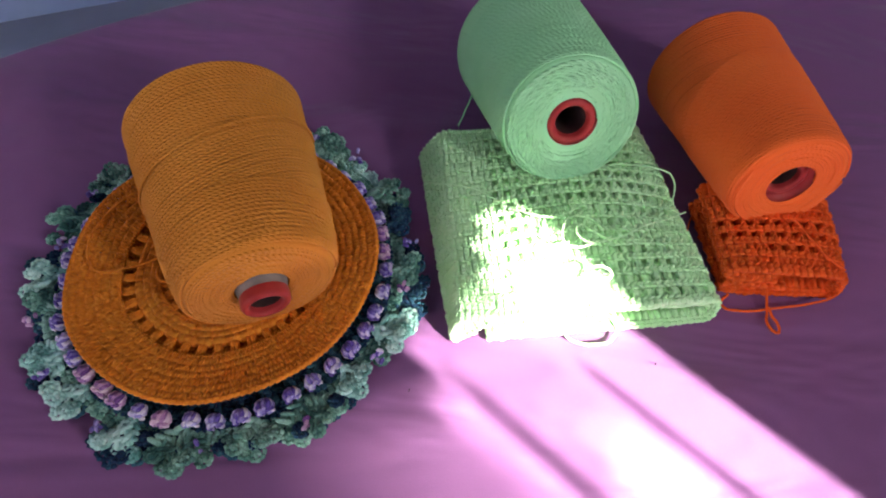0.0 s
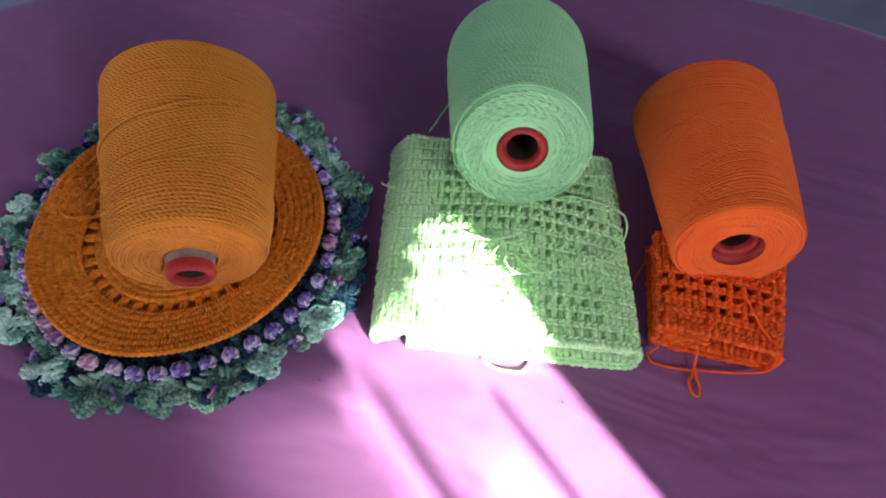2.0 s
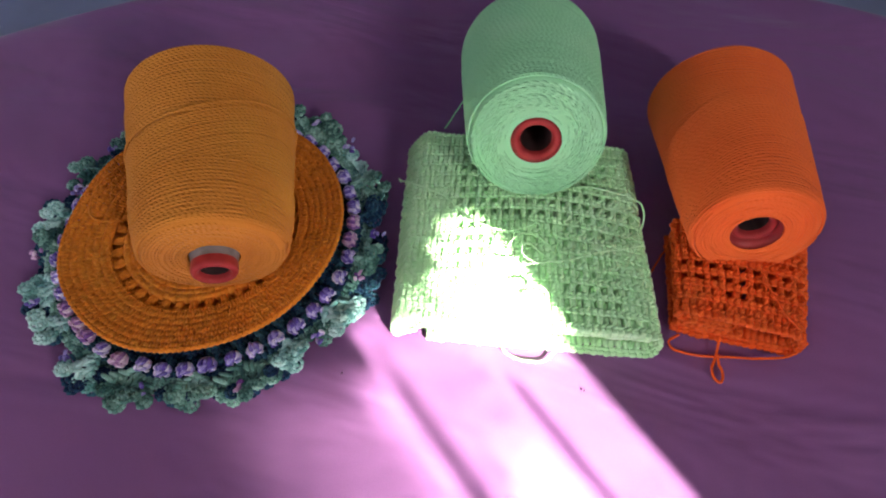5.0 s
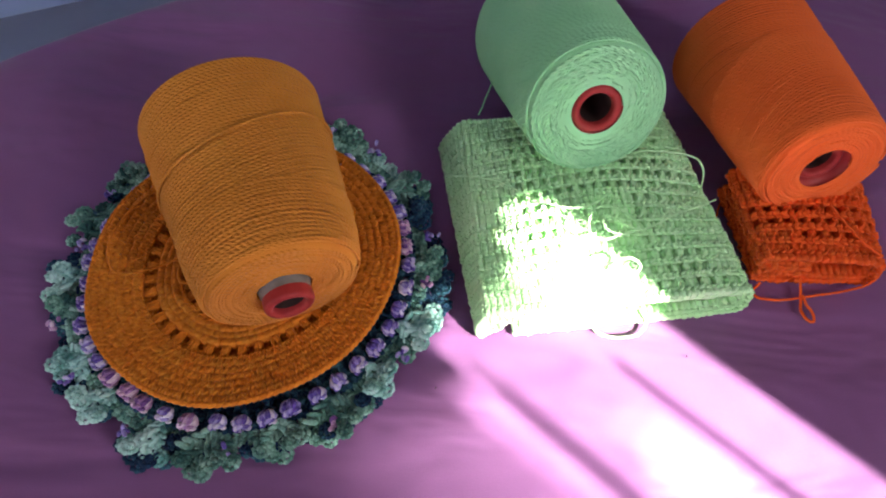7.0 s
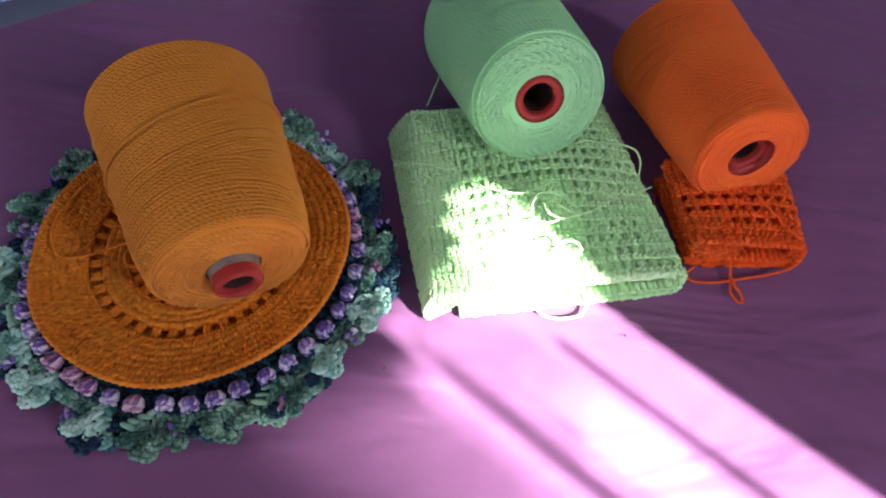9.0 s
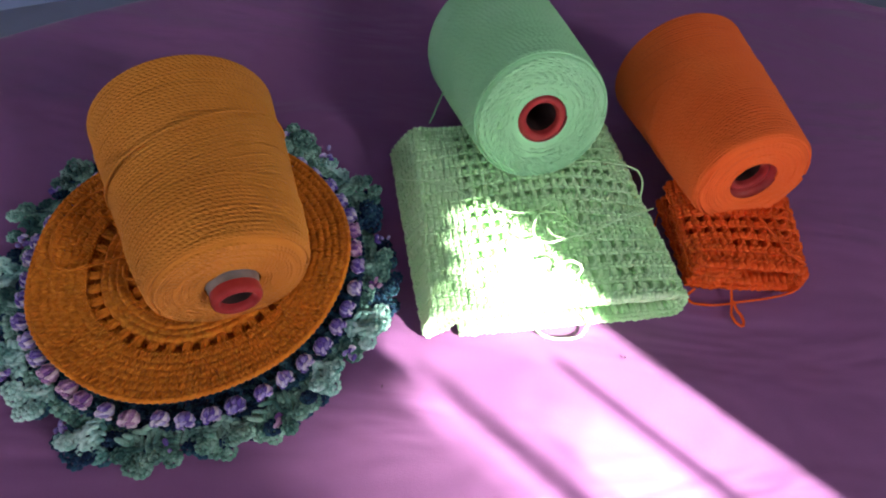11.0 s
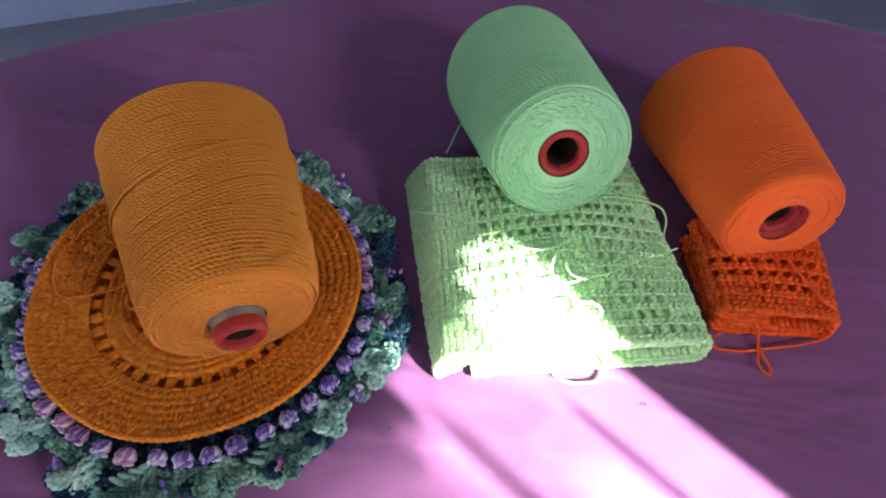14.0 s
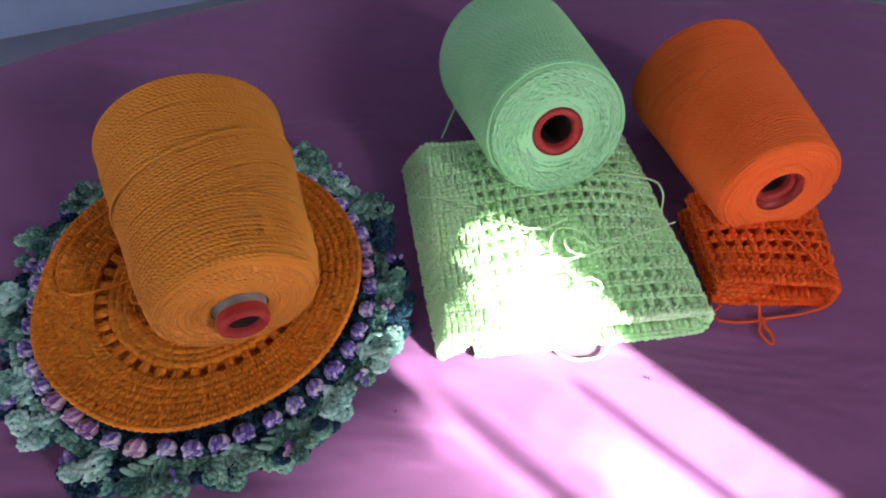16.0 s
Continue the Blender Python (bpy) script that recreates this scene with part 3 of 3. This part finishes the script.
def amber_disc():
    ob = empty("crocheted_disc", Matrix.Identity(4), "amber-orange crocheted round mat with two rounds of small holes", "crochet mat")

    def surface(u, v):                            # u: metres along the rim, v: radius
        a = u / D_R
        wob = 1 + 0.006 * np.sin(3 * a + 1) + 0.004 * np.sin(7 * a)
        r = v * wob
        z = disc_height(r) - 0.0006 * (np.cos(2 * math.pi * (v - 0.0885) / 0.012) ** 8) * (v > 0.086) + 0.0012 * np.sin(5 * a) * v / D_R + 0.004 * np.clip(np.cos(a - 0.3), 0, 1) * (v / D_R) ** 2
        return np.stack([DC[0] + r * np.cos(a), DC[1] + r * np.sin(a), z], -1)

    rounds = [(0.012, 0.0185, 0), (0.0185, 0.025, 0), (0.025, 0.0315, 0), (0.0315, 0.038, 0), (0.038, 0.0445, 0), (0.0445, 0.058, 1), (0.058, 0.0635, 0), (0.0635, 0.069, 0), (0.069, 0.0745, 0), (0.0745, 0.0885, 1)]
    rounds += [(0.0885 + 0.006 * k, 0.0945 + 0.006 * k, 0) for k in range(6)]
    for k, (v0, v1, holes) in enumerate(rounds):
        n = int(2 * math.pi * v1 / 0.0058)
        gaps = np.zeros(n, bool)
        if holes:
            n = 190 if k > 6 else 130
            gaps = np.arange(n) % 5 > 1
        us = np.arange(n) * 2 * math.pi * D_R / n
        v, f, uv = crochet_row(surface, us, v0, v1, gaps, 0.0022 if holes else 0.0025, "treble" if holes else "single", ridge=float(holes))
        link("stitch_round", v, f, AMBER_CROCHET, ob, "", uv)
    a = np.linspace(0, 2 * math.pi, 150, endpoint=False)
    n = 150
    ua = np.arange(n) * 2 * math.pi * D_R / n
    nn = normals(surface, ua, np.full(n, D_R))
    p = 2 * math.pi * D_R / n
    v, f, uv = join([lobes(surface(ua - 0.8 * p, np.full(n, D_R + 0.0004)) - nn * 0.0012, surface(ua + 0.8 * p, np.full(n, D_R - 0.0004)) + nn * 0.0012, 0.0023, nn * 0.0008)])
    link("edging", v, f, AMBER_CROCHET, ob, "plaited edge of the mat", uv)


amber_disc()


# ---- doily with bobbles and leaves under the disc ----
def doily():
    ob = empty("crocheted_doily", Matrix.Identity(4), "round doily of teal crocheted leaves with a ring of lilac bobbles", "doily")
    c = np.array((-0.103, 0.4115))

    def flat(u, v):
        a = u / 0.13
        return np.stack([c[0] + v * np.cos(a), c[1] + v * np.sin(a), 0.006 + 0.002 * np.sin(9 * a) + 0 * v], -1)

    for v0, v1 in ((0.03, 0.043), (0.043, 0.056), (0.056, 0.069), (0.069, 0.082), (0.082, 0.094), (0.094, 0.106), (0.106, 0.118), (0.118, 0.129), (0.129, 0.14), (0.14, 0.15)):
        n = int(2 * math.pi * v1 / 0.0055)
        us = np.arange(n) * 2 * math.pi * 0.13 / n
        v, f, uv = crochet_row(flat, us, v0, v1, np.zeros(n, bool), 0.0024, "knot")
        # rounds under the bobbles are coloured darker to carry the shade there
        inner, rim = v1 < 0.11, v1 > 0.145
        link("base_round", v, f, AMBER_CROCHET if inner else LEAF if rim else SHADED_LEAF, ob, "amber crocheted ground" if inner else "mottled teal crocheted ground" if rim else "dark teal crocheted ground with shade in its colour", uv)
    n = 44
    for k in range(n):                            # bobbles: a tuft of plump strands drawn together at both ends
        a = 2 * math.pi * (k + rng.normal(0, 0.06)) / n
        r = 0.1345 + rng.normal(0, 0.0012)
        q = np.array((c[0] + r * math.cos(a), c[1] + r * math.sin(a), 0.0145))
        out, acr = np.array((math.cos(a), math.sin(a), 0.0)), np.array((-math.sin(a), math.cos(a), 0.0))
        m, big = 9, rng.uniform(0.9, 1.08)
        phi = np.arange(m) * math.pi * 1.25 / (m - 1) - 0.39 + rng.normal(0, 0.08, m)
        ring = lambda w: np.cos(w)[:, None] * acr + np.sin(w)[:, None] * np.array((0, 0, 1.0))
        twist = rng.normal(0.5, 0.2)
        A = q - out * 0.0058 * big + ring(phi - twist) * 0.0026 + rng.normal(0, 0.0005, (m, 3))
        B = q + out * 0.0058 * big + ring(phi + twist) * 0.0026 + rng.normal(0, 0.0005, (m, 3))
        parts = [lobes(A, B, rng.uniform(0.0019, 0.0025, m), ring(phi) * 0.0034 * big)]
        m = 5
        phi = np.arange(m) * math.pi / (m - 1) + rng.normal(0, 0.1, m)
        A, B = q + out * 0.0030 + ring(phi - 0.5) * 0.0062 * big, q + out * 0.0056 + ring(phi + 0.5) * 0.0048 * big
        parts.append(lobes(A, B, rng.uniform(0.0014, 0.0019, m), ring(phi) * 0.0008))
        v, f, uv = join(parts)
        pink = math.sin(3 * a + 0.6) + rng.normal(0, 0.45) > 0.75
        link("bobble", v, f, PINK if pink else LILAC, ob, "pink variegated bobble" if pink else "violet and lilac variegated bobble", uv)
    up = np.array((0, 0, 1.0))
    n = 19
    for layer, count in ((0, 21), (1, 20)):
        for k in range(count):                    # leaves: curled fans of short plump stitches
            a = 2 * math.pi * (k + 0.5 * layer + rng.normal(0, 0.16)) / count
            r0 = (0.137, 0.1375)[layer]
            reach = rng.uniform(0.022, 0.0405) * (1.0, 0.98)[layer]
            base = np.array((c[0] + r0 * math.cos(a), c[1] + r0 * math.sin(a), (0.004, 0.010)[layer]))
            out = np.array((math.cos(a), math.sin(a), 0.0))
            acr = np.array((-math.sin(a), math.cos(a), 0.0))
            curl, ph, twist = rng.uniform(0.1, 0.4) * layer, rng.uniform(0, 6.3), rng.normal(0, 0.25)
            half = rng.uniform(0.6, 1.1)
            A, B, Rr, Bo = [], [], [], []

            def at(w, f):
                """A place on the leaf: w across (-1 to 1), f from the stalk to the rim."""
                ang = w * half
                rim = 1 + 0.10 * math.cos(3 * math.pi * w) - 0.12 * w * w
                d = out * math.cos(ang) + acr * math.sin(ang + twist * f)
                lift = curl * f * f * 0.5 + 0.24 * math.sin(2.6 * math.pi * w * 0.5 + ph) * f
                return base + d * reach * f * rim + up * reach * lift

            for f in (0.15, 0.32, 0.49, 0.66):
                m = max(3, int(2 * half * f * reach / 0.0036))
                for q in range(m):
                    w = ((q + 0.5) / m - 0.5) * 2 + rng.normal(0, 0.05)
                    turn = 0.16 * (1 if q % 2 else -1) / max(f, 0.3)
                    A.append(at(w - turn, f - 0.16)), B.append(at(w + turn, f + 0.14))
                    Rr.append(rng.uniform(0.0019, 0.0026)), Bo.append(up * 0.001)
            petals = int(rng.integers(4, 6))
            for q in range(petals):               # rounded petals along the rim, each a small coil of plump stitches
                w = ((q + 0.5) / petals - 0.5) * 1.9
                mid_p = at(w, 0.80 + 0.07 * (q % 2) + rng.normal(0, 0.02)) + up * rng.uniform(0.0, 0.003)
                o2 = at(w, 1.0) - at(w, 0.7)
                o2 /= np.linalg.norm(o2)
                a2 = np.cross(up, o2)
                a2 /= np.linalg.norm(a2)
                n2 = np.cross(o2, a2)
                pr = rng.uniform(0.0047, 0.0062)
                m = 9
                for k2 in range(m):
                    t0, t1 = 2 * math.pi * (k2 - 0.15) / m, 2 * math.pi * (k2 + 1.1) / m
                    A.append(mid_p + pr * (o2 * math.cos(t0) + a2 * math.sin(t0)) - n2 * 0.0004)
                    B.append(mid_p + pr * (o2 * math.cos(t1) + a2 * math.sin(t1)) + n2 * 0.0006)
                    Rr.append(rng.uniform(0.0018, 0.0023)), Bo.append(n2 * 0.0008 + (A[-1] + B[-1] - 2 * mid_p) * 0.09)
                for k2 in range(6):
                    t0 = 2 * math.pi * (k2 + rng.uniform(0, 0.4)) / 6
                    d2 = o2 * math.cos(t0) + a2 * math.sin(t0)
                    A.append(mid_p - d2 * pr * 0.1 + n2 * 0.0012), B.append(mid_p + d2 * pr * 0.75 + n2 * 0.0006)
                    Rr.append(rng.uniform(0.0016, 0.0021)), Bo.append(n2 * 0.001)
            A, B = np.array(A), np.array(B)
            A[:, 2], B[:, 2] = np.maximum(A[:, 2], 0.0026), np.maximum(B[:, 2], 0.0026)
            v, f, uv = lobes(A, B, np.array(Rr), np.array(Bo))
            # most lower leaves take the dark colour, which holds the shade under the upper ones
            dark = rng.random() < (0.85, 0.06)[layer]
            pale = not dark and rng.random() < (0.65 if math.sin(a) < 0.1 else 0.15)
            link("leaf", v, f, SHADED_LEAF if dark else MINT if pale else LEAF, ob, "dark teal crocheted leaf with gap shade in its colour" if dark else "pale mint crocheted leaf" if pale else "", uv)
    for k in range(14):                           # lilac stitches that peep out between the leaves
        a = 2 * math.pi * (k + rng.uniform(-0.4, 0.4)) / 14
        r = rng.uniform(0.149, 0.160)
        q = np.array((c[0] + r * math.cos(a), c[1] + r * math.sin(a), rng.uniform(0.012, 0.017)))
        m = 6
        d = rng.normal(0, 1, (m, 3)) * (1, 1, 0.4)
        d /= np.linalg.norm(d, axis=1)[:, None]
        off = rng.normal(0, 0.0028, (m, 3)) * (1, 1, 0.4)
        v, f, uv = lobes(q + off - d * 0.003, q + off + d * 0.003, rng.uniform(0.0016, 0.0021, m), np.tile((0, 0, 0.001), (m, 1)))
        link("blossom", v, f, LILAC if k % 4 else PINK, ob, "violet stitches between the leaves", uv)


doily()


# ---- folded crochet pieces ----
def folded_cloth(name, label, corners, heights, bulge, section, rows, pitch, fat, holes, mat, category="crochet piece"):
    """A crocheted strip folded over itself: section is (across, level) along the strip; rows run across it."""
    ob = empty(name, Matrix.Identity(4), label, category, "folded crochet")
    BL, BR, FL, FR = (np.array(c) for c in corners)
    hBL, hBR, hFL, hFR = heights
    sec = smooth_line([(a, b, 0) for a, b in section], 400)[:, :2]
    width = np.linalg.norm(FR - FL)
    ht = sum(heights) / 4
    arc = np.r_[0, np.cumsum(np.hypot(np.diff(sec[:, 0]) * width, np.diff(sec[:, 1]) * ht))]
    depth = np.linalg.norm(FL - BL)

    def surface(u, v):
        s = np.interp(u, arc, sec[:, 0])
        lev = np.interp(u, arc, sec[:, 1])
        near = np.clip(v / depth, 0, 1)
        s = np.where(s < 0, s * (1 - 0.75 * near), s)
        k = v / depth * (1 + 0.05 * np.clip(0.6 - lev, 0, 1))
        xy = (BL * (1 - s)[..., None] + BR * s[..., None]) * (1 - k)[..., None] + (FL * (1 - s)[..., None] + FR * s[..., None]) * k[..., None]
        H = (hBL * (1 - s) + hBR * s) * (1 - k) + (hFL * (1 - s) + hFR * s) * k + bulge * np.sin(math.pi * np.clip(s, 0, 1)) * np.sin(math.pi * np.clip(k, 0, 1))
        z = np.maximum(H * lev + 0.0012 * np.sin(37 * u + 60 * v), fat * 1.15)
        return np.concatenate([xy, z[..., None]], -1)

    n = int(arc[-1] / pitch)
    us = (np.arange(n) + 0.5) * arc[-1] / n
    h = depth / rows
    lev = np.interp(us, arc, sec[:, 1])
    across = np.interp(us, arc, sec[:, 0])
    for j in range(rows):
        gaps = np.array([holes(j, s, l) for s, l in zip(across, lev)]) & (np.arange(n) % 2 == 0)
        v, f, uv = crochet_row(surface, us + 0.12 * (j % 3 - 1) * (us[1] - us[0]), j * h, (j + 1) * h, gaps, fat, "treble", FOLD_SIDE)
        link("crochet_course", v, f, mat, ob, "", uv)
    ends = join([(lambda a_, b_, n_: lobes(a_ + n_ * 0.001, b_ + n_ * 0.001, fat * 0.95, n_ * fat * 0.3))(surface(us - 0.55 * pitch, np.full(n, -0.001)), surface(us + 0.55 * pitch, np.full(n, 0.0008)), normals(surface, us, np.full(n, 0.0)) * FOLD_SIDE)])
    link("edging", ends[0], ends[1], mat, ob, "", ends[2])
    nf = normals(surface, us, np.full(n, depth)) * FOLD_SIDE
    front = lobes(surface(us - 0.55 * pitch, depth + rng.normal(0.0012, 0.0005, n)) - nf * 0.0009, surface(us + 0.6 * pitch, depth + rng.normal(0.0, 0.0005, n)) + nf * 0.0011, fat * rng.uniform(0.9, 1.15, n), nf * fat * 0.5)
    link("edging", front[0], front[1], mat, ob, "", front[2])
    return surface, arc


FOLD_SIDE = 1.0


def green_holes(j, s, lev):
    if lev < 0.9:
        return 0.3 < s < 0.9 and j % 3 == 0 and lev < 0.3
    if 0.17 < s < 0.315 and j >= 1:
        return True
    if 0.64 < s < 0.87 and j >= 0:
        return True
    if j in (6, 7) and 0.2 < s < 0.95:
        return True
    return j == 14 and s > 0.68


folded_cloth("folded_green_crochet", "folded lime-green crochet strip with rows of square holes", [(0.058, 0.568), (0.236, 0.613), (0.102, 0.390), (0.307, 0.446)], (0.047, 0.045, 0.028, 0.030), 0.018,
             [(0.96, 0.88), (0.7, 0.88), (0.4, 0.88), (0.14, 0.82), (0.04, 0.36), (-0.05, 0.16), (-0.115, 0.2), (-0.10, 0.5), (-0.03, 0.93), (0.0, 1.04), (0.04, 1.02), (0.12, 1), (0.5, 1), (0.9, 1), (0.98, 0.92), (1.0, 0.6), (0.98, 0.2), (0.9, 0.08), (0.5, 0.08), (0.1, 0.08)],
             15, 0.0053, 0.0026, green_holes, GREEN_CROCHET)


def orange_holes(j, s, lev):
    if lev < 0.9:
        return 0.35 < s < 0.7 and j < 6
    return (j in (3, 4) and s > 0.03) or (j == 5 and 0.35 < s < 0.75)


folded_cloth("folded_orange_crochet", "small folded bright orange crochet strip with square holes", [(0.293, 0.555), (0.402, 0.568), (0.314, 0.474), (0.412, 0.486)], (0.04, 0.04, 0.032, 0.032), 0.004,
             [(0.45, 0.62), (0.25, 0.62), (0.06, 0.64), (0.0, 0.8), (0.03, 0.96), (0.12, 1), (0.5, 0.98), (0.88, 0.95), (0.98, 0.8), (1.0, 0.5), (0.97, 0.2), (0.88, 0.08), (0.5, 0.08), (0.1, 0.08), (0.02, 0.16), (0.0, 0.3), (0.06, 0.42), (0.3, 0.4), (0.55, 0.34)],
             7, 0.0054, 0.0031, orange_holes, ORANGE_CROCHET)


# ---- loose strands ----
def strand(name, points, radius, mat, label, n=70, category="yarn end"):
    line = smooth_line(points, n)
    line += np.stack([np.interp(np.arange(n), np.arange(0, n + 4, 4), rng.normal(0, 0.0002, n // 4 + 2)[:len(np.arange(0, n + 4, 4))]) for _ in range(3)], -1)
    v, f, uv = tube(line, radius, 6)
    return tagged(link(name, v, f, mat, None, "", uv), label, category)


LIFT = np.array((0, 0, 0.004))
strand("yarn_strand", LIFT + np.array([(0.049, 0.515, 0.03), (0.052, 0.507, 0.045), (0.060, 0.500, 0.053), (0.078, 0.500, 0.0545), (0.101, 0.494, 0.058), (0.129, 0.480, 0.0605), (0.150, 0.475, 0.0615), (0.166, 0.477, 0.062), (0.179, 0.486, 0.063), (0.186, 0.491, 0.064), (0.192, 0.483, 0.063)]),
       0.0008, GREEN_CROCHET, "pale green loose yarn lying across the green crochet")
strand("yarn_strand", LIFT + np.array([(0.192, 0.483, 0.0625), (0.200, 0.473, 0.063), (0.209, 0.465, 0.063), (0.200, 0.456, 0.063), (0.187, 0.456, 0.064), (0.181, 0.463, 0.0655), (0.186, 0.469, 0.066), (0.196, 0.464, 0.0655), (0.207, 0.462, 0.063), (0.204, 0.472, 0.063), (0.190, 0.478, 0.064), (0.176, 0.476, 0.065),
       (0.171, 0.462, 0.0645), (0.173, 0.452, 0.063), (0.183, 0.449, 0.062), (0.196, 0.455, 0.062), (0.204, 0.460, 0.061), (0.220, 0.469, 0.0595), (0.237, 0.484, 0.0565), (0.256, 0.497, 0.053), (0.272, 0.508, 0.0515)]),
       0.0008, GREEN_CROCHET, "tangled pale green yarn loops on the green crochet", 150)
strand("yarn_strand", [(0.205, 0.546, 0.058), (0.214, 0.550, 0.057), (0.230, 0.553, 0.0555), (0.245, 0.554, 0.054), (0.259, 0.553, 0.052), (0.266, 0.545, 0.047), (0.268, 0.535, 0.035)],
       0.00095, GREEN_CROCHET, "pale green yarn end coming from the green spool")
strand("yarn_strand", [(0.083, 0.625, 0.075), (0.076, 0.601, 0.060), (0.069, 0.576, 0.051)], 0.0008, GREEN, "thin green yarn running down from the green spool", 30)
strand("yarn_strand", [(0.186, 0.410, 0.004), (0.190, 0.402, 0.003), (0.200, 0.399, 0.003), (0.213, 0.400, 0.003), (0.224, 0.405, 0.003), (0.229, 0.415, 0.005), (0.224, 0.423, 0.010)],
       0.0012, GREEN_CROCHET, "loop of green yarn on the purple cloth", 50)
strand("yarn_strand", [(0.193, 0.436, 0.0585), (0.205, 0.439, 0.060), (0.212, 0.434, 0.059), (0.208, 0.426, 0.056)], 0.0012, GREEN_CROCHET, "small curl of green yarn on the crochet", 40)
strand("yarn_strand", [(0.352, 0.478, 0.012), (0.354, 0.466, 0.006), (0.354, 0.456, 0.003), (0.353, 0.447, 0.003), (0.357, 0.439, 0.003), (0.362, 0.438, 0.003), (0.362, 0.446, 0.003), (0.358, 0.452, 0.004), (0.355, 0.460, 0.005)],
       0.0013, ORANGE_CROCHET, "orange yarn tail ending in a loop on the purple cloth", 70)
strand("yarn_strand", [(0.322, 0.467, 0.006), (0.316, 0.459, 0.003), (0.322, 0.453, 0.003), (0.338, 0.454, 0.003), (0.362, 0.461, 0.003), (0.390, 0.470, 0.004), (0.410, 0.479, 0.008), (0.418, 0.490, 0.016)],
       0.0012, ORANGE_CROCHET, "orange yarn end lying along the folded crochet", 60)
strand("yarn_strand", [(0.366, 0.524, 0.047), (0.379, 0.506, 0.0445), (0.391, 0.493, 0.042), (0.406, 0.486, 0.037)], 0.001, ORANGE_CROCHET, "thin orange yarn across the orange crochet", 40)
strand("yarn_strand", [(0.300, 0.560, 0.003), (0.292, 0.540, 0.003), (0.288, 0.520, 0.003), (0.283, 0.515, 0.003)], 0.0008, ORANGE_CROCHET, "thin orange yarn on the purple cloth", 30)
strand("yarn_strand", [(-0.186, 0.470, 0.037), (-0.199, 0.456, 0.0385), (-0.211, 0.428, 0.0395), (-0.2135, 0.404, 0.039), (-0.205, 0.383, 0.0375), (-0.192, 0.377, 0.0365), (-0.178, 0.383, 0.0345), (-0.159, 0.397, 0.032), (-0.145, 0.408, 0.030)],
       0.0011, AMBER_CROCHET, "loop of amber yarn lying on the crocheted disc", 80)
strand("yarn_strand", [(-0.146, 0.400, 0.031), (-0.150, 0.390, 0.032), (-0.144, 0.380, 0.032), (-0.134, 0.384, 0.031), (-0.128, 0.392, 0.031)], 0.0016, AMBER_CROCHET, "short amber yarn curl on the disc", 40)

for x, y, r in ((0.0702, 0.3341, 0.0008), (0.2612, 0.3912, 0.0009)):
    strand("lint_speck", [(x, y, 0.0008), (x + 0.0006, y + 0.001, 0.0014), (x + 0.0003, y + 0.0022, 0.0009)], r * 0.6, LINT, "tiny dark lint speck on the purple cloth", 12, "lint")
